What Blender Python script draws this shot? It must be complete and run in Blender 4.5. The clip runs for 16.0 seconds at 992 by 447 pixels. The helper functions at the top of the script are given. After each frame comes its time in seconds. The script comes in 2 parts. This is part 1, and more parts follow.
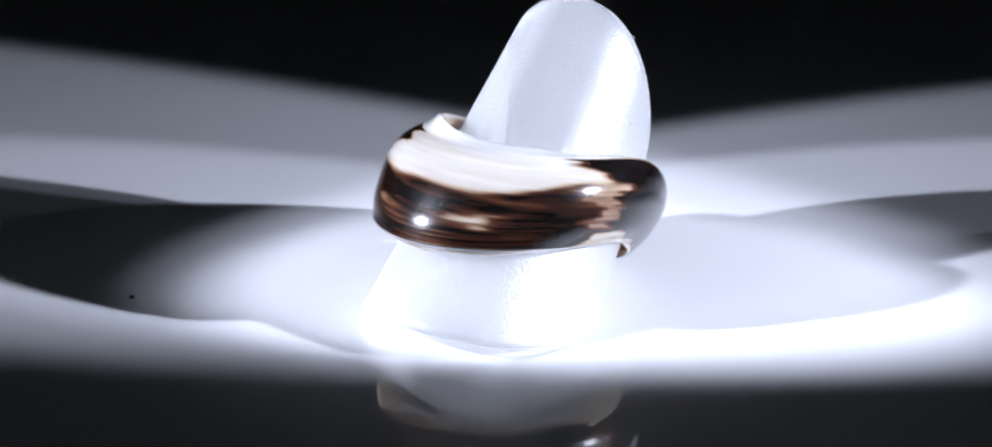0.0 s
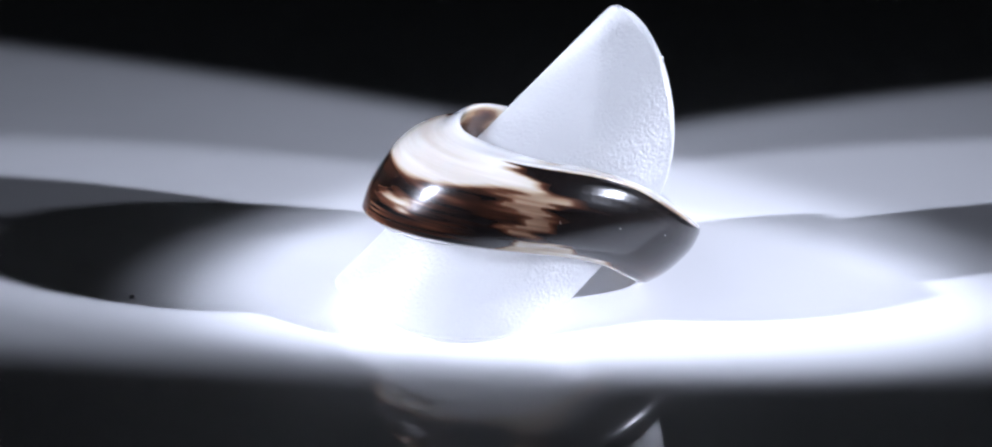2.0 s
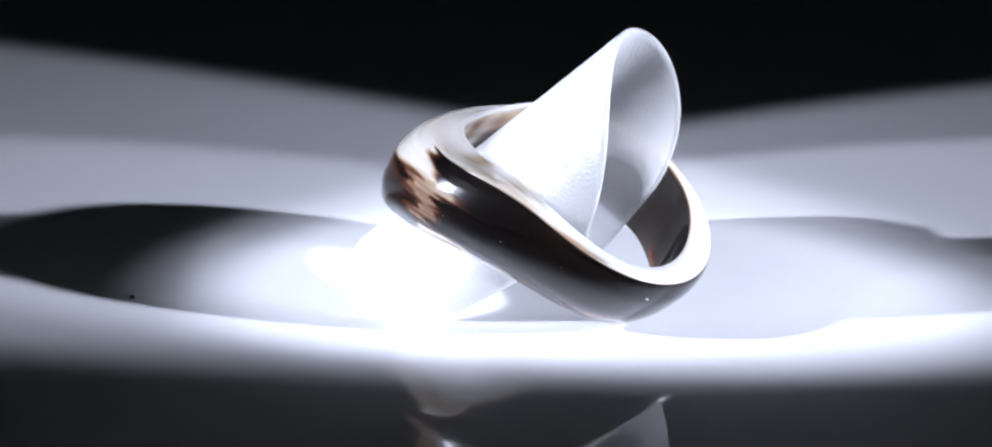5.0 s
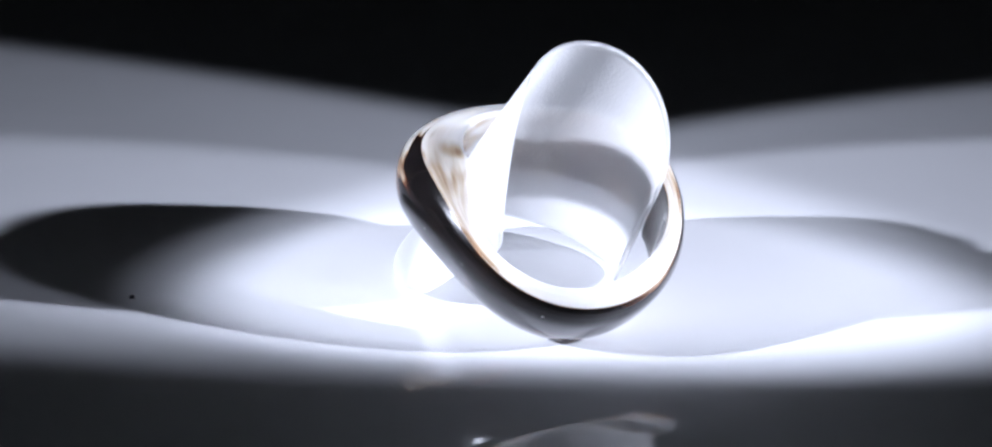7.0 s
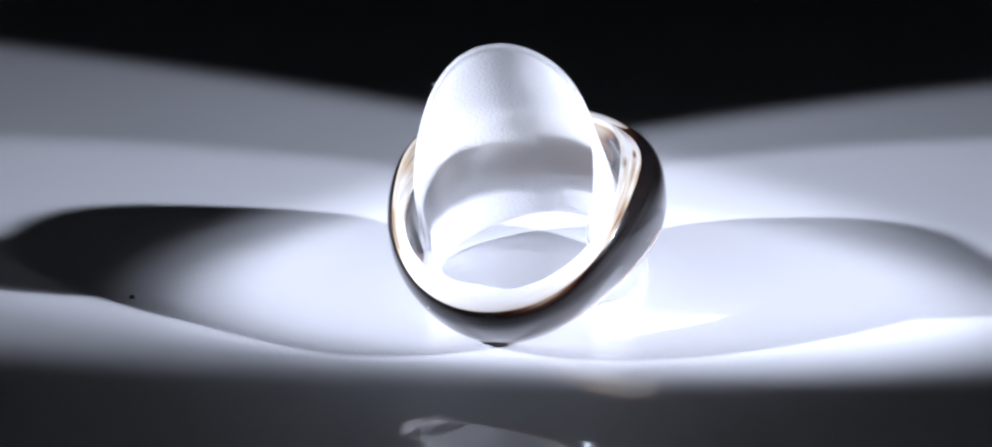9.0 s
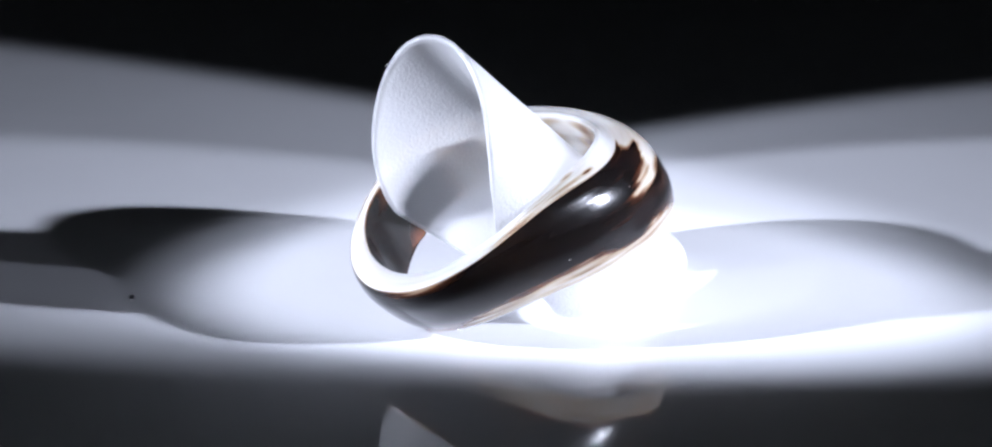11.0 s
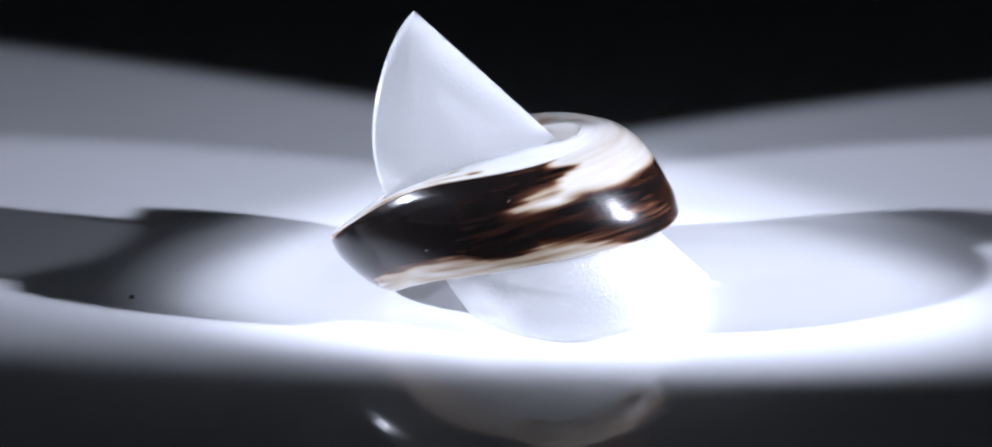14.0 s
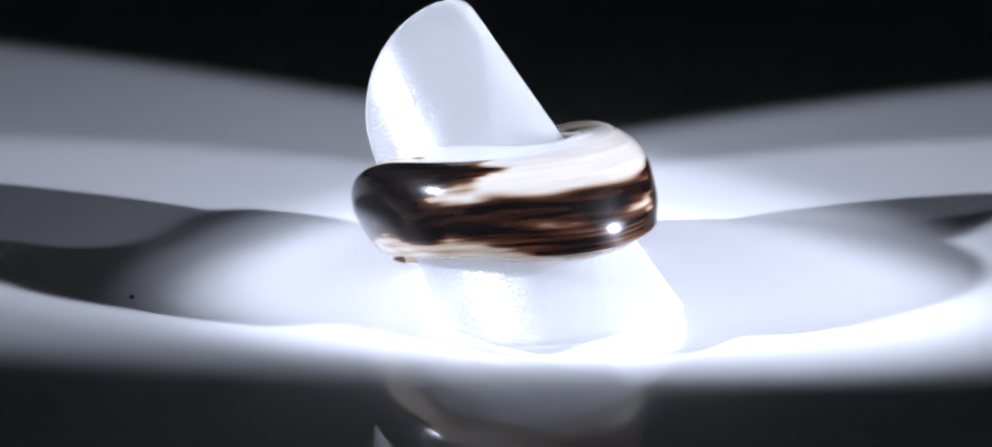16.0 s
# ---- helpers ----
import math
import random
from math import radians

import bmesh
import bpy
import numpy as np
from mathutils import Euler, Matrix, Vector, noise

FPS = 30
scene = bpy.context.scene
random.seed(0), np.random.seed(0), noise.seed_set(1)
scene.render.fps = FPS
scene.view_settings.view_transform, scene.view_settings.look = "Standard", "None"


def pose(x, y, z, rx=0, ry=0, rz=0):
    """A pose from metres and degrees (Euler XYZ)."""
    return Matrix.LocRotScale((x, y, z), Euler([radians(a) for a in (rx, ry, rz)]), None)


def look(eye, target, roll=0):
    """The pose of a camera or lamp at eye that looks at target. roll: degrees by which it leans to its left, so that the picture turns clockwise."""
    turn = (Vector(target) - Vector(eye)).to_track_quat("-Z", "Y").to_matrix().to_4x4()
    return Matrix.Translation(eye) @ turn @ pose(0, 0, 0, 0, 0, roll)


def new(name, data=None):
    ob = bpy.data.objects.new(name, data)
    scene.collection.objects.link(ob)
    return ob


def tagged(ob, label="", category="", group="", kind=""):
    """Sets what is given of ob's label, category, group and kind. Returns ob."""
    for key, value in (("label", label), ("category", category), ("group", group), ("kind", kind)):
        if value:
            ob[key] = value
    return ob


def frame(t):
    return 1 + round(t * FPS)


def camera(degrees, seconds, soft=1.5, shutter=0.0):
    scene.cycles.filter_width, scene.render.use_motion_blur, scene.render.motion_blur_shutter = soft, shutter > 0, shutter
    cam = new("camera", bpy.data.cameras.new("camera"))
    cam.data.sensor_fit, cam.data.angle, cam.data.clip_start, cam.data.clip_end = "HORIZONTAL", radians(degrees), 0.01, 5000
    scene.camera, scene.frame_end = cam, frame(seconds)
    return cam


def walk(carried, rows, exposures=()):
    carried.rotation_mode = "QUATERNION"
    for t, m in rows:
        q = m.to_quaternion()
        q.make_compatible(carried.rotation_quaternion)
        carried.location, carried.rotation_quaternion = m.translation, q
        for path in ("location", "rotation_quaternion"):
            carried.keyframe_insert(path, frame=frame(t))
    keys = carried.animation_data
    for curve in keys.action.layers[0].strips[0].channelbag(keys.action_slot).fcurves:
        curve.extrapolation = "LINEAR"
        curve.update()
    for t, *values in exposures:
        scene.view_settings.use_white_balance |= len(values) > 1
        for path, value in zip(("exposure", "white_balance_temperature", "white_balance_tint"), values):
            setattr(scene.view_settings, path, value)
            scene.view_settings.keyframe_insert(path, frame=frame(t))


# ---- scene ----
S = 5.7e-5          # one plan unit in metres
FRONT = 8.26        # seconds at which the holder leans straight at the camera
TURN = 17.86         # degrees a second, clockwise seen from above


def eyeline(distance, lift, aside, rise):
    """The still camera's eye and target, in metres, from plan units."""
    a = radians(lift)
    target = Vector((aside, 0, rise))
    eye = target + distance * Vector((0, -math.cos(a), math.sin(a)))
    return eye * S, target * S


cam = camera(31.87, 16.0, soft=2.2)
EYE, TARGET = eyeline(2746, 19.46, -40.7, 119.2)
walk(cam, [(0, look(EYE, TARGET)), (16, look(EYE, TARGET))], exposures=[(0, 0.0), (16, 0.0)])

# ---- light ----
world = bpy.data.worlds.new("world")
world.use_nodes = True
world.node_tree.nodes["Background"].inputs[0].default_value = (0.75, 0.85, 1.0, 1)
world.node_tree.nodes["Background"].inputs[1].default_value = 0.0012
scene.world = world


def spot(name, eye, target, half, watts, blend, radius):
    data = bpy.data.lights.new(name, "SPOT")
    data.energy, data.color = watts, (0.76, 0.81, 1.0)
    data.spot_size, data.spot_blend, data.shadow_soft_size = radians(2 * half), blend, radius
    ob = new(name, data)
    ob.matrix_world = look(Vector(eye) * S, Vector(target) * S)
    return ob


LEFT, RIGHT = (-3899, -1065, 2004), (4057, -1289, 1700)
spot("spot_lamp_left_field", LEFT, (817, 430, 0), 7.77, 3.85, 0.2, 0.0042)
spot("spot_lamp_right_field", RIGHT, (-1000, 645, 0), 8.5, 4.6, 0.24, 0.0045)
spot("spot_lamp_left_core", LEFT, (400, 240, 0), 5.45, 3.45, 0.08, 0.0024)
spot("spot_lamp_right_core", RIGHT, (-185, 190, 0), 5.2, 3.75, 0.1, 0.003)


# ---- materials ----
def material(name):
    m = bpy.data.materials.new(name)
    m.use_nodes = True
    tree = m.node_tree
    return m, tree.nodes, tree.links, tree.nodes["Principled BSDF"]


def ramp(nodes, stops):
    r = nodes.new("ShaderNodeValToRGB")
    while len(r.color_ramp.elements) < len(stops):
        r.color_ramp.elements.new(0.5)
    for el, (p, c) in zip(r.color_ramp.elements, stops):
        el.position, el.color = p, (*c, 1)
    return r


def floor_material():
    m, n, l, b = material("glossy_white_acrylic")
    tc = n.new("ShaderNodeTexCoord")
    big = n.new("ShaderNodeTexNoise")
    big.inputs["Scale"].default_value = 40
    big.inputs["Detail"].default_value = 4
    l.new(tc.outputs["Object"], big.inputs["Vector"])
    r = ramp(n, [(0.3, (0.76, 0.77, 0.79)), (0.7, (0.80, 0.81, 0.83))])
    l.new(big.outputs["Fac"], r.inputs["Fac"])
    l.new(r.outputs["Color"], b.inputs["Base Color"])
    fine = n.new("ShaderNodeTexNoise")
    fine.inputs["Scale"].default_value = 900
    l.new(tc.outputs["Object"], fine.inputs["Vector"])
    rr = n.new("ShaderNodeMapRange")
    rr.inputs["To Min"].default_value, rr.inputs["To Max"].default_value = 0.012, 0.03
    l.new(fine.outputs["Fac"], rr.inputs["Value"])
    l.new(rr.outputs["Result"], b.inputs["Roughness"])
    b.inputs["IOR"].default_value = 1.45
    return m


def backdrop_material():
    m, n, l, b = material("black_cloth")
    tc = n.new("ShaderNodeTexCoord")
    t = n.new("ShaderNodeTexNoise")
    t.inputs["Scale"].default_value = 300
    l.new(tc.outputs["Object"], t.inputs["Vector"])
    r = ramp(n, [(0.3, (0.0014, 0.0014, 0.0018)), (0.7, (0.003, 0.003, 0.0034))])
    l.new(t.outputs["Fac"], r.inputs["Fac"])
    l.new(r.outputs["Color"], b.inputs["Base Color"])
    b.inputs["Roughness"].default_value = 1.0
    return m


def frosted_material():
    m, n, l, b = material("frosted_plastic")
    tc = n.new("ShaderNodeTexCoord")
    t = n.new("ShaderNodeTexNoise")
    t.inputs["Scale"].default_value = 3500
    t.inputs["Detail"].default_value = 3
    l.new(tc.outputs["Object"], t.inputs["Vector"])
    bump_node = n.new("ShaderNodeBump")
    bump_node.inputs["Strength"].default_value = 0.62
    bump_node.inputs["Distance"].default_value = 0.00017
    l.new(t.outputs["Fac"], bump_node.inputs["Height"])
    b.inputs["Base Color"].default_value = (0.66, 0.69, 0.72, 1)
    b.inputs["Roughness"].default_value = 0.34
    b.inputs["Specular IOR Level"].default_value = 0.8
    l.new(bump_node.outputs["Normal"], b.inputs["Normal"])
    back = n.new("ShaderNodeBsdfTranslucent")
    l.new(bump_node.outputs["Normal"], back.inputs["Normal"])
    back.inputs["Color"].default_value = (0.97, 0.97, 0.965, 1)
    clear = n.new("ShaderNodeBsdfTransparent")
    clear.inputs["Color"].default_value = (0.98, 0.98, 0.98, 1)
    one, two = n.new("ShaderNodeMixShader"), n.new("ShaderNodeMixShader")
    one.inputs["Fac"].default_value, two.inputs["Fac"].default_value = 0.79, 0.41
    l.new(b.outputs["BSDF"], one.inputs[1])
    l.new(back.outputs["BSDF"], one.inputs[2])
    l.new(one.outputs["Shader"], two.inputs[1])
    l.new(clear.outputs["BSDF"], two.inputs[2])
    sheen, three = n.new("ShaderNodeBsdfGlossy"), n.new("ShaderNodeMixShader")
    sheen.inputs["Roughness"].default_value, three.inputs["Fac"].default_value = 0.26, 0.06
    l.new(bump_node.outputs["Normal"], sheen.inputs["Normal"])
    l.new(two.outputs["Shader"], three.inputs[1])
    l.new(sheen.outputs["BSDF"], three.inputs[2])
    l.new(three.outputs["Shader"], n["Material Output"].inputs["Surface"])
    return m


def ring_material():
    m, n, l, b = material("polished_horn")
    tone, along = n.new("ShaderNodeAttribute"), n.new("ShaderNodeAttribute")
    tone.attribute_name, along.attribute_name = "tone", "along"
    grain = n.new("ShaderNodeTexNoise")
    grain.inputs["Scale"].default_value = 7.0
    grain.inputs["Detail"].default_value = 5
    grain.inputs["Roughness"].default_value = 0.65
    l.new(along.outputs["Vector"], grain.inputs["Vector"])
    off = n.new("ShaderNodeMath")
    off.operation = "SUBTRACT"
    off.inputs[1].default_value = 0.5
    l.new(grain.outputs["Fac"], off.inputs[0])
    add = n.new("ShaderNodeMath")
    add.operation = "MULTIPLY_ADD"
    dark_share = n.new("ShaderNodeMath")
    dark_share.operation = "MULTIPLY_ADD"
    dark_share.inputs[1].default_value, dark_share.inputs[2].default_value = 0.42, 0.06
    l.new(tone.outputs["Fac"], dark_share.inputs[0])
    l.new(dark_share.outputs["Value"], add.inputs[1])
    l.new(off.outputs["Value"], add.inputs[0])
    l.new(tone.outputs["Fac"], add.inputs[2])
    r = ramp(n, [(0.0, (0.58, 0.575, 0.56)), (0.13, (0.42, 0.395, 0.35)), (0.24, (0.33, 0.275, 0.205)), (0.37, (0.21, 0.14, 0.095)), (0.48, (0.078, 0.033, 0.019)), (0.66, (0.032, 0.011, 0.006)),
                 (0.85, (0.005, 0.004, 0.004))])
    l.new(add.outputs["Value"], r.inputs["Fac"])
    l.new(r.outputs["Color"], b.inputs["Base Color"])
    b.inputs["Roughness"].default_value = 0.22
    b.inputs["IOR"].default_value = 1.5
    b.inputs["Specular IOR Level"].default_value = 0.22
    b.inputs["Coat Weight"].default_value = 0.65
    b.inputs["Coat Roughness"].default_value = 0.015
    b.inputs["Coat IOR"].default_value = 1.5
    b.inputs["Subsurface Weight"].default_value = 0.9
    b.inputs["Subsurface Radius"].default_value = (1.0, 0.85, 0.7)
    b.inputs["Subsurface Scale"].default_value = 0.008
    tc, wear, wavy = n.new("ShaderNodeTexCoord"), n.new("ShaderNodeTexNoise"), n.new("ShaderNodeBump")
    wear.inputs["Scale"].default_value, wear.inputs["Detail"].default_value = 1300, 4
    wavy.inputs["Strength"].default_value, wavy.inputs["Distance"].default_value = 0.22, 0.00005
    l.new(tc.outputs["Object"], wear.inputs["Vector"])
    l.new(wear.outputs["Fac"], wavy.inputs["Height"])
    l.new(wavy.outputs["Normal"], b.inputs["Normal"])
    l.new(wavy.outputs["Normal"], b.inputs["Coat Normal"])
    return m


def dust_material():
    m, n, l, b = material("dark_dust")
    tc, t = n.new("ShaderNodeTexCoord"), n.new("ShaderNodeTexNoise")
    t.inputs["Scale"].default_value = 9000
    l.new(tc.outputs["Object"], t.inputs["Vector"])
    r = ramp(n, [(0.3, (0.05, 0.05, 0.055)), (0.7, (0.12, 0.12, 0.125))])
    l.new(t.outputs["Fac"], r.inputs["Fac"])
    l.new(r.outputs["Color"], b.inputs["Base Color"])
    b.inputs["Roughness"].default_value = 0.9
    return m


def lint_material():
    m, n, l, b = material("pale_lint")
    tc, t = n.new("ShaderNodeTexCoord"), n.new("ShaderNodeTexNoise")
    t.inputs["Scale"].default_value = 12000
    l.new(tc.outputs["Object"], t.inputs["Vector"])
    r = ramp(n, [(0.3, (0.5, 0.5, 0.5)), (0.7, (0.75, 0.75, 0.74))])
    l.new(t.outputs["Fac"], r.inputs["Fac"])
    l.new(r.outputs["Color"], b.inputs["Base Color"])
    b.inputs["Roughness"].default_value = 0.6
    return m


def led_material():
    m, n, l, b = material("bright_reflector_facet")
    b.inputs["Base Color"].default_value = (0.8, 0.8, 0.8, 1)
    b.inputs["Emission Color"].default_value = (0.8, 0.86, 1.0, 1)
    b.inputs["Emission Strength"].default_value = 7
    return m


def lamp_metal_material():
    m, n, l, b = material("black_lamp_metal")
    tc, t = n.new("ShaderNodeTexCoord"), n.new("ShaderNodeTexNoise")
    t.inputs["Scale"].default_value = 200
    l.new(tc.outputs["Object"], t.inputs["Vector"])
    r = ramp(n, [(0.3, (0.012, 0.012, 0.013)), (0.7, (0.025, 0.025, 0.027))])
    l.new(t.outputs["Fac"], r.inputs["Fac"])
    l.new(r.outputs["Color"], b.inputs["Base Color"])
    b.inputs["Roughness"].default_value = 0.5
    return m


LED, LAMP_METAL = led_material(), lamp_metal_material()
FLOOR, BLACK, FROST, HORN, DUST = floor_material(), backdrop_material(), frosted_material(), ring_material(), dust_material()
LINT = lint_material()


# ---- structure ----
def link_mesh(name, bm, mat, parent=None, smooth=True):
    bmesh.ops.recalc_face_normals(bm, faces=bm.faces)
    me = bpy.data.meshes.new(name)
    for f in bm.faces:
        f.smooth = smooth
    bm.to_mesh(me)
    bm.free()
    me.materials.append(mat)
    ob = new(name, me)
    ob.parent = parent
    return ob


def slab(name, lo, hi, mat, label, category):
    bm = bmesh.new()
    bmesh.ops.create_cube(bm, size=1)
    for v in bm.verts:
        v.co = Vector([lo[i] + (v.co[i] + 0.5) * (hi[i] - lo[i]) for i in range(3)])
    ob = link_mesh(name, bm, mat, smooth=False)
    return tagged(ob, label, category, kind="structure")


slab("floor", (-0.9, -0.6, -0.006), (0.9, 0.62, 0), FLOOR, "glossy white acrylic sheet under the ring holder", "table top")
slab("backdrop", (-0.9, 0.62, -0.006), (0.9, 0.63, 0.9), BLACK, "black cloth backdrop behind the white sheet", "backdrop")


# ---- lamps ----
def spot_lamp(eye, target):
    """The black cup round one lamp's light, with a crown of small bright reflector facets."""
    axis = look(Vector(eye) * S, Vector(target) * S)
    bm = bmesh.new()
    profile = [(0.004, 0.03), (0.045, 0.03), (0.07, -0.012), (0.073, -0.012), (0.073, 0.05), (0.05, 0.075), (0.004, 0.08)]
    rings = [[bm.verts.new(axis @ Vector((r * math.cos(k * math.tau / 40), 0.02 + r * math.sin(k * math.tau / 40), z))) for k in range(40)]
             for r, z in profile]
    for a, b in zip(rings, rings[1:]):
        for k in range(40):
            bm.faces.new((a[k], a[(k + 1) % 40], b[(k + 1) % 40], b[k]))
    cup = tagged(link_mesh("spot_lamp", bm, LAMP_METAL), "black round spot lamp with a bright faceted reflector", "lamp", group="spot lamps")
    for k in range(13):
        t = radians(-25 + 230 * k / 12)
        bm = bmesh.new()
        for x, y, z in ((-0.0022, -0.0016, 0), (0.0022, -0.0016, 0), (0.0022, 0.0016, 0), (-0.0022, 0.0016, 0), (0, 0, 0.002)):
            u = Vector((x, y, z))
            u.rotate(Euler((0, 0, t)))
            bm.verts.new(axis @ (u + Vector((0.05 * math.cos(t), 0.02 + 0.05 * math.sin(t), 0.0))))
        bm.verts.ensure_lookup_table()
        v = bm.verts
        for q in ((0, 1, 2, 3), (1, 0, 4), (2, 1, 4), (3, 2, 4), (0, 3, 4)):
            bm.faces.new([v[n] for n in q])
        link_mesh("facet", bm, LED, cup, smooth=False)
    for name, low, high, radius in (("base", 0.0, 0.008, 0.04), ("pole", 0.008, (axis @ Vector((0, 0, 0.078))).z - 0.03, 0.006)):
        bm = bmesh.new()
        bmesh.ops.create_cone(bm, cap_ends=True, segments=32, radius1=radius, radius2=radius * 0.96, depth=high - low)
        bmesh.ops.translate(bm, verts=bm.verts, vec=Vector((*(axis @ Vector((0, 0, 0.078))).xy, (low + high) / 2)))
        link_mesh(name, bm, LAMP_METAL, cup, smooth=False)
    return cup


spot_lamp(LEFT, (400, 215, 0))
spot_lamp(RIGHT, (-70, 165, 0))


# ---- ring holder ----
def holder_edge(s, side):
    """Foot and top of the rolled sheet; s: 0 at the heel's line, 1 at an open edge; side: 1 or -1."""
    th, tt = radians((122.9 + side * 11.8) * s), radians((117.0 - side * 4.5) * s)
    foot = Vector((-92.1 - 208.1 * math.cos(th), side * 179.0 * math.sin(th),
                   45.9 - 255.0 * s ** 2 + 308.1 * s ** 3 - 81.6 * s ** 4))
    shoulder = math.sin(2 * tt) ** 2 if tt < math.pi / 2 else 0.0
    bow = math.sin(math.pi * s)
    top = Vector((171.9 + 28.5 * math.sin(math.pi * s ** 1.7) - side * 5.0 * bow,
                  side * 136.7 * math.sin(tt) * (1 + 0.022 * shoulder + side * 0.097 * bow),
                  451.2 - 198.8 * (1 - math.cos(tt)) + 5.9 * shoulder))
    foot.z = max(foot.z, 0.5)
    return foot + Vector((0, 8.9, 0)), top + Vector((0, 8.9, 0))


def sheet_rows(nu, nv):
    rows = []
    for i in range(-nu, nu + 1):
        s, side = abs(i) / nu, (1 if i >= 0 else -1)
        foot, top = holder_edge(s, side)
        rim = max(0.0, (s - 0.94) / 0.06)
        cut = 0.05 * (1 - math.sqrt(max(0.0, 1 - rim * rim)))
        rows.append([foot.lerp(top, cut + (1 - 2 * cut) * j / nv) * S for j in range(nv + 1)])
    return rows


def frosted_holder():
    bm = bmesh.new()
    nu, nv = 84, 48
    rows = [[bm.verts.new(p) for p in row] for row in sheet_rows(nu, nv)]
    for a, b in zip(rows, rows[1:]):
        for j in range(nv):
            bm.faces.new((a[j], b[j], b[j + 1], a[j + 1]))
    bm.normal_update()
    bmesh.ops.solidify(bm, geom=bm.faces[:], thickness=-0.00042)
    return link_mesh("ring_holder", bm, FROST)


HOLDER = tagged(frosted_holder(), "frosted translucent plastic ring holder rolled from one curved sheet", "ring holder")


# ---- ring ----
# Cosine terms 0 to 4 and sine terms 1 to 3 of each edge of the band: distance from the ring's axis and height along it.
EDGES = {
    "inner": ([172.3, 35.0, 27.1, 1.9, -4.7, 2.6, -0.1, -5.5], [83.5, 24.5, -16.7, -4.0, -3.4, 5.2, -6.0, 0.2]),
    "outer": ([209.7, 32.6, 21.2, 10.2, -0.1, -9.8, 7.2, -0.8], [75.0, 34.3, -20.1, -4.2, 1.2, 2.2, -2.6, 1.6]),
    "bulge": ([229.6, 10.8, 19.8, 7.5, 1.5, -12.6, 6.1, 1.0], [9.0, 50.7, -13.3, -2.4, -2.9, 1.2, -4.5, 6.1]),
    "lower": ([212.0, -1.5, 21.0, 6.3, 1.8, -7.3, 4.4, -2.7], [-66.1, 53.3, -20.8, -0.5, -1.5, -2.7, -3.1, 2.9]),
}


def edge(name, a):
    waves = [math.cos(i * a) for i in range(5)] + [math.sin(i * a) for i in (1, 2, 3)]
    return Vector([sum(k * w for k, w in zip(row, waves)) for row in EDGES[name]])


def step(lo, hi, x):
    t = min(1.0, max(0.0, (x - lo) / (hi - lo)))
    return t * t * (3 - 2 * t)


def section(a):
    """The band's cross-section at the angle a, a closed loop that begins low on the inside."""
    ri, ro, bu, rl = (edge(k, a) for k in ("inner", "outer", "bulge", "lower"))
    bu.y -= (14 - 6 * math.cos(a)) * step(30, 75, bu.y - rl.y)
    deg = math.degrees(math.atan2(math.sin(a), math.cos(a)))
    rl.y -= 4.5 * math.exp(-((deg - 2) / 16) ** 2)
    bore = 186 - 21 * step(0, 50, deg) * (1 - step(140, 172, deg))
    low_in = Vector((min(rl.x - 8, max(ri.x, bore)), rl.y + 4))

    def bowed(p, q, t, k):
        d = q - p
        return p.lerp(q, t) + Vector((-d.y, d.x)) * k

    return [low_in, low_in.lerp(ri, 0.5) + Vector((1, 0)), ri + Vector((0, -7)), ri + Vector((6, 0)), ri.lerp(ro, 0.5) + Vector((0, 0.5)),
            ro + Vector((-6, 1)), ro + Vector((1, -5)), bowed(ro, bu, 0.45, 0.15), bu, bowed(bu, rl, 0.55, 0.08),
            rl + Vector((2, 5)), rl + Vector((-5, 0))]


def smooth_loop(pts, k):
    """A closed Catmull-Rom loop with k points to each span."""
    out, n = [], len(pts)
    for i in range(n):
        p = [pts[(i + j) % n] for j in (-1, 0, 1, 2)]
        for j in range(k):
            t = j / k
            out.append((0.5 * ((2 * p[1]) + (p[2] - p[0]) * t + (2 * p[0] - 5 * p[1] + 4 * p[2] - p[3]) * t * t
                               + (3 * p[1] - p[0] - 3 * p[2] + p[3]) * t ** 3), i + t))
    return out


def band_loop(a):
    """The smoothed cross-section at the angle a, as points with their place on the section; the outside is worn evenly round."""
    loop = smooth_loop(section(a), 10)
    pts = [p for p, q in loop]
    for turn in range(3):
        soft = list(pts)
        for i, (p, q) in enumerate(loop):
            reach = round(7 * step(5.9, 6.9, q) * (1 - step(9.7, 10.5, q)))
            if reach:
                mean = sum((pts[(i + j) % len(pts)] for j in range(-reach, reach + 1)), Vector((0, 0))) / (2 * reach + 1)
                soft[i] = mean
        pts = soft
    full = 5 * step(0.2, -0.8, math.cos(a))
    return [(p + Vector((2.5 * step(6.2, 7.6, q) * (1 - step(8.6, 10.2, q)), 0)) + Vector((full, 0.8 * full)) * bump(5.7, 6.9, 8.6, q), q)
            for p, (old, q) in zip(pts, loop)]


RING_POSE = (Matrix.Translation(Vector((24.3, 25.5, 157.9)) * S) @ Matrix.Rotation(radians(-7.66), 4, "Z")
             @ Matrix.Rotation(radians(31.36), 4, "Y") @ Matrix.Rotation(radians(-1.07), 4, "X"))


def bump(lo, mid, hi, x):
    return step(lo, mid, x) * (1 - step(mid, hi, x))


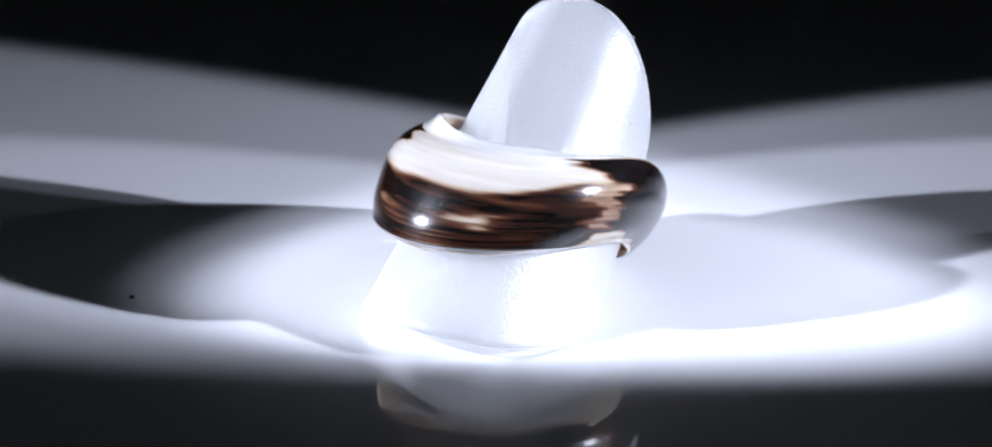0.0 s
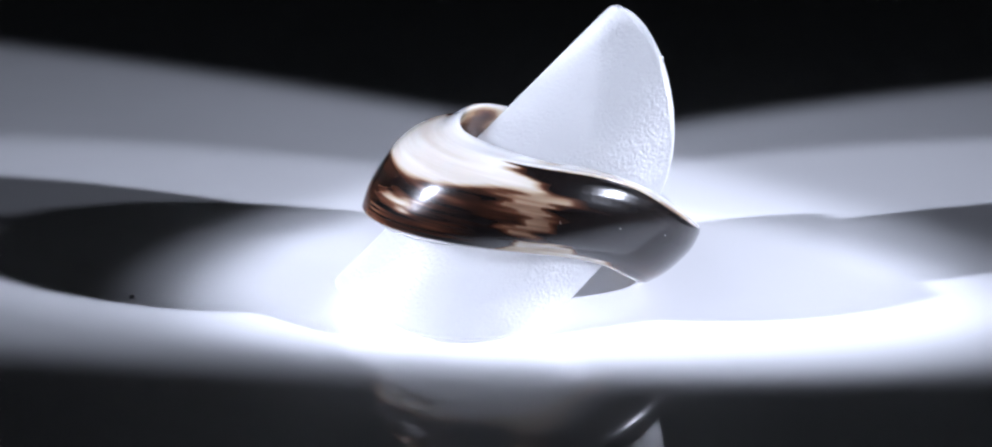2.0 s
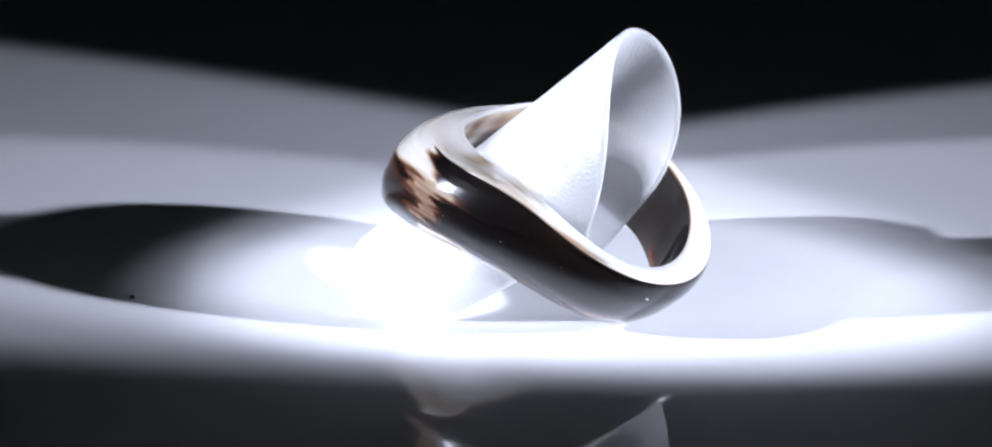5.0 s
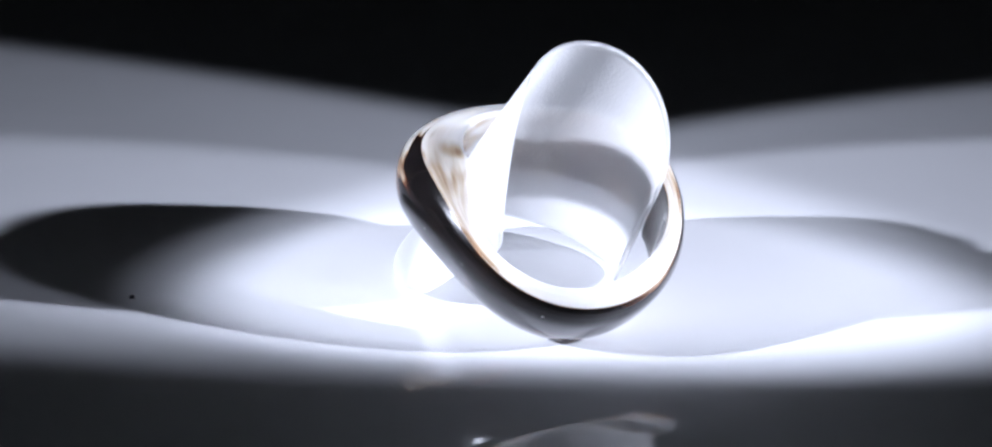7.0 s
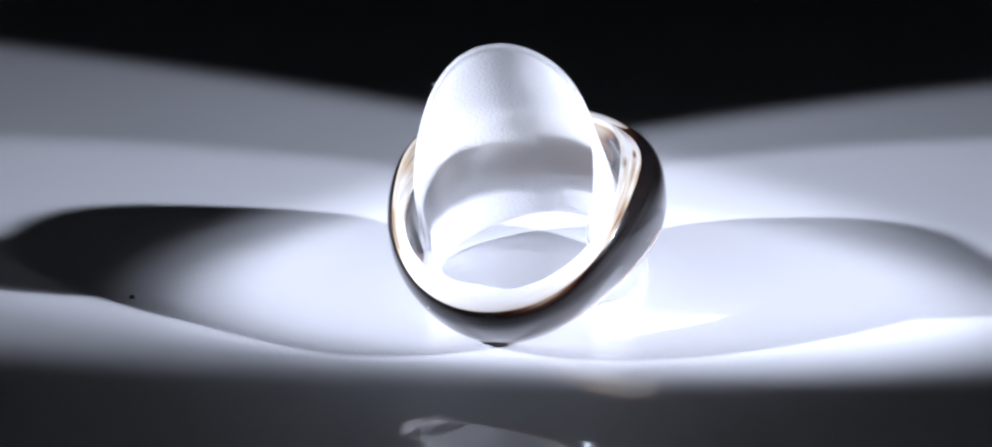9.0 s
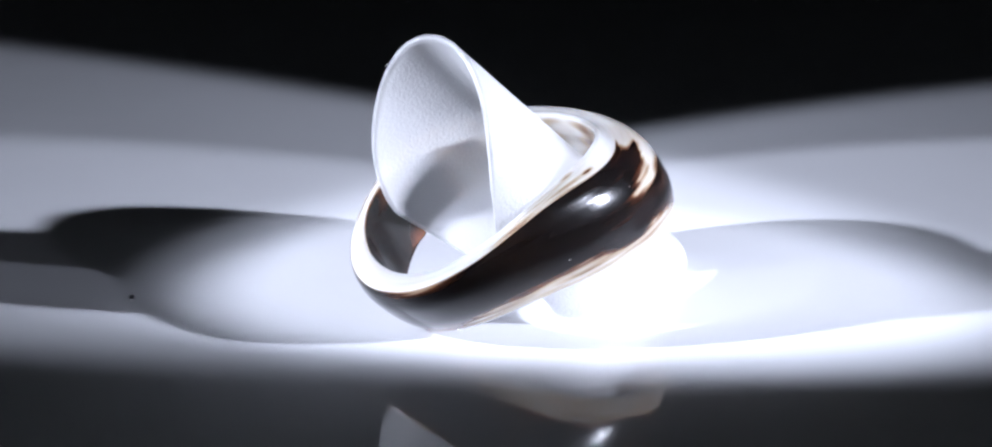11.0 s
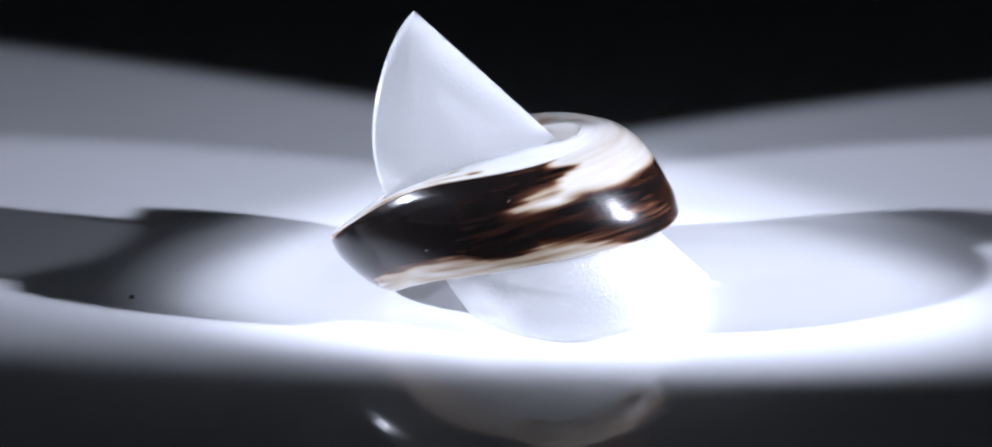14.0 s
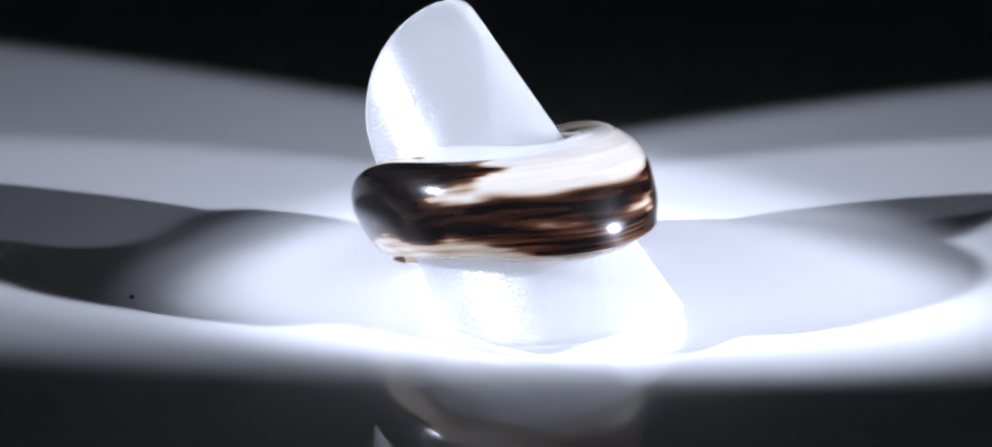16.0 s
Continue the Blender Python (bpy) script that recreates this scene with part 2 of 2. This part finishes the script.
# Where the dark outside of the band ends above its foot: degrees from the front and share of the way down.
FOOT_BACKHAND = ((0, 1.05), (40, 1.0), (52, 0.9), (67, 0.81), (79, 0.82), (86, 0.69), (95, 0.66), (106, 0.71), (112, 0.88), (118, 1.06), (180, 1.1))
FOOT_FOREHAND = ((0, 1.03), (20, 0.86), (33, 0.72), (46, 0.64), (60, 0.6), (72, 0.6), (84, 0.58), (91, 0.59), (99, 0.68), (112, 0.7),
                 (122, 0.63), (130, 0.67), (142, 0.8), (154, 0.9), (166, 1.08), (180, 1.1))


def along_table(table, x):
    for (x0, y0), (x1, y1) in zip(table, table[1:]):
        if x <= x1:
            return y0 + (y1 - y0) * (x - x0) / (x1 - x0)
    return table[-1][1]


def horn_tone(a, q):
    """How dark the horn is, 0 cream to 1 black; a: degrees round the ring, q: the place on the section."""
    w = abs(a)
    v = Vector((math.cos(radians(a)), math.sin(radians(a)), 0))
    slow = noise.noise(v * 2.2 + Vector((0, 0, q * 0.55 + 7)))
    streak = noise.noise(v * 3.5 + Vector((0, 0, q * 3.1)))
    fine = noise.noise(v * 5 + Vector((0, 0, q * 9.0)))
    if q < 2.2 or q > 11.4:
        if (q < 0.7 or q > 11.4) and w < 22:
            return 0.3 + 0.2 * streak
        inside = 0.34 + 0.5 * (1 - step(60, 110, w)) - 0.3 * step(60, 130, -a) * (1 - step(150, 180, -a)) + 0.22 * bump(25, 75, 130, a) + 0.6 * slow + 0.35 * streak
        return min(1.0, max(0.05, inside)) * (1 - step(1.9, 2.3, q) if q < 3 else 1)
    if q < 5.6:
        tan = bump(38, 82, 126, w + 14 * slow) * (0.2 + 0.25 * streak + 0.12 * fine) * (0.45 + 0.55 * step(2.6, 4.8, q))
        tan = max(tan, 0.55 * bump(104, 111, 118, a) * bump(4.0, 4.4, 4.8, q), (0.4 + 0.5 * fine) * bump(44, 64, 84, a) * step(4.3, 5.0, q))
        tan = max(tan, (0.3 + 0.2 * streak) * bump(98, 111, 124, -a) * bump(2.3, 3.4, 4.6, q), (0.34 + 0.3 * streak) * bump(92, 101, 110, a) * bump(2.3, 3.0, 3.8, q))
        return 0.03 + max(tan, 0.35 * step(0.25, 0.5, slow + 0.3 * streak) * step(4.2, 5.4, q))
    p = (q - 5.6) / 5.2
    grain = noise.noise(v * 1.9 + Vector((3, 1, q * 5.5)))
    tongue = noise.noise(v * 1.6 + Vector((5, 2, q * 2.6))) + 0.45 * noise.noise(v * 3.0 + Vector((1, 4, q * 7.0)))
    hair = noise.noise(v * 2.6 + Vector((8, 3, q * 14.0)))
    # the white cap round the back, with a tongue that runs forward on each side
    if a < 0:
        start, low, foot = 123 - 12 * step(0.05, 0.25, p), 0.385 - 0.115 * (1 - step(114, 148, w)), along_table(FOOT_BACKHAND, w)
    else:
        start, low, foot = 148 - 9 * step(0.15, 0.34, p), 0.385, along_table(FOOT_FOREHAND, w)
    cap = step(-1.0, 1.0, (w - start) / 5 + 1.5 * tongue + hair) * (1 - step(low - 0.025, low + 0.03, p + 0.03 * slow + 0.015 * hair))
    # the cream foot of the band
    foot += 0.07 * tongue + 0.05 * hair + 0.03 * fine
    dark = step(-0.02, 0.04, p) * (1 - cap) * (1 - step(foot - 0.06, foot + 0.05, p))
    back = step(108, 140, w)
    level = 0.95 - 0.2 * max(0.0, slow + 0.6 * grain + 0.4 * hair) + 0.05 * streak
    level -= back * (0.15 + 0.34 * grain + 0.18 * hair + 0.12 * fine)
    patch = 0.0
    if a < 0:
        patch = min(0.56, 1.3 * bump(93, 110, 128, w + 9 * tongue + 7 * hair) * bump(0.24, 0.36, 0.48, p + 0.04 * tongue))
        patch = max(patch, min(0.46, 1.0 * bump(95, 106, 118, w + 9 * tongue + 5 * hair) * bump(0.34, 0.54, 0.72, p + 0.05 * hair)))
        patch = max(patch, 0.6 * bump(138, 154, 170, w + 8 * fine) * bump(0.48, 0.55, 0.62, p + 0.03 * hair))
        patch = max(patch, 0.5 * bump(142, 150, 160, w + 6 * fine) * bump(0.56, 0.63, 0.7, p + 0.03 * hair))
    else:
        patch = min(0.55, 1.1 * bump(112, 132, 150, w + 8 * hair) * bump(0.24, 0.34, 0.45, p + 0.03 * tongue))
        patch = max(patch, 0.3 * bump(150, 168, 182, w + 8 * fine) * bump(0.5, 0.62, 0.75, p + 0.1 * fine))
    patch = max(patch, 0.6 * (1 - step(18, 62, w)) * step(0.5, 0.8, p + 0.12 * streak) * max(0.0, 0.3 + 1.1 * grain + 0.7 * fine))
    if a > 0:
        patch = max(patch, 0.62 * bump(2, 22, 48, a + 8 * hair) * (1 - step(0.07, 0.2, p)))
    cream = (0.17 + (0.05 + 0.07 * step(0.4, 0.5, p)) * streak + 0.07 * grain + 0.04 * hair) * step(0.06, 0.14, p) * (1 - dark) * (0.55 + 0.75 * step(0.4, 0.5, p))
    return min(1.0, max(0.04, dark * (level - patch) + cream))


def horn_ring():
    bm = bmesh.new()
    tone = bm.verts.layers.float.new("tone")
    along = bm.verts.layers.float_vector.new("along")
    n = 480
    loops = []
    for i in range(n):
        a = 2 * math.pi * i / n
        deg = math.degrees(a) if a <= math.pi else math.degrees(a) - 360
        loop = []
        for p, q in band_loop(a):
            v = bm.verts.new(RING_POSE @ (Vector((p.x * math.cos(a), p.x * math.sin(a), p.y)) * S))
            v[tone] = horn_tone(deg, q)
            v[along] = (math.cos(a) * 0.4, math.sin(a) * 0.4, q)
            loop.append(v)
        loops.append(loop)
    for i in range(n):
        a, b = loops[i], loops[(i + 1) % n]
        for j in range(len(a)):
            k = (j + 1) % len(a)
            bm.faces.new((a[j], b[j], b[k], a[k]))
    return link_mesh("ring", bm, HORN)


RING = tagged(horn_ring(), "polished brown and cream horn ring resting tilted round the holder", "ring")


def fleck(deg, q, r, stretch):
    """A tiny pale fleck stuck on the polished outside of the ring."""
    a = radians(deg)
    loop = band_loop(a)
    p = min(loop, key=lambda it: abs(it[1] - q))[0]
    out = Vector((math.cos(a), math.sin(a), 0))
    bm = bmesh.new()
    bmesh.ops.create_icosphere(bm, subdivisions=2, radius=1)
    for v in bm.verts:
        side = Vector((-math.sin(a), math.cos(a), 0)) * (v.co.y * stretch)
        v.co = RING_POSE @ (Vector((p.x * out.x, p.x * out.y, p.y)) * S + (out * (v.co.x * 0.5) + side + Vector((0, 0, v.co.z))) * r)
    return link_mesh("fleck", bm, LINT, RING)


for deg, q, r, stretch in ((-16, 7.1, 0.00008, 2.2), (-48, 7.3, 0.00005, 1.2), (-97, 7.9, 0.00004, 1.0), (-72, 7.7, 0.00005, 1.6),
                           (76, 8.1, 0.00006, 1.8), (119, 7.1, 0.00004, 1.0)):
    fleck(deg, q, r, stretch)


def holder_burr():
    """A curl of cut plastic that stands off the holder's upper edge."""
    root = holder_edge(0.40, -1)[1] * S
    bm = bmesh.new()
    rings = []
    for i in range(15):
        t = i / 14 * 5.2
        c = root + Vector((0.00012 * math.sin(t), -0.00012 * (1 - math.cos(t)), 0.00004 * t))
        rings.append([bm.verts.new(c + Vector((math.cos(k * math.tau / 6) * 0.00003, 0, math.sin(k * math.tau / 6) * 0.00003))) for k in range(6)])
    for a, b in zip(rings, rings[1:]):
        for k in range(6):
            bm.faces.new((a[k], b[k], b[(k + 1) % 6], a[(k + 1) % 6]))
    bm.faces.new(rings[0]), bm.faces.new(rings[-1])
    ob = link_mesh("burr", bm, LINT, HOLDER)
    return tagged(ob, "thin white curl of cut plastic")


holder_burr()


# ---- dust ----
def dust(x, y, r, seed):
    rng = random.Random(seed)
    bm = bmesh.new()
    bmesh.ops.create_icosphere(bm, subdivisions=2, radius=r)
    for v in bm.verts:
        v.co *= rng.uniform(0.7, 1.25)
        v.co.z = max(-r * 0.4, v.co.z * 0.6)
        v.co += Vector((x * S, y * S, r * 0.4))
    return tagged(link_mesh("dust_speck", bm, DUST), "dark dust speck lying on the white acrylic sheet", "dust", group="dust on the sheet")


dust(-621, -20, 0.00027, 1)


# ---- turning ----
def motions():
    rows = [(i * 0.5, pose(0, 0, 0, 0, 0, -90 - TURN * (i * 0.5 - FRONT))) for i in range(33)]
    walk(RING, rows)
    walk(HOLDER, rows)


motions()
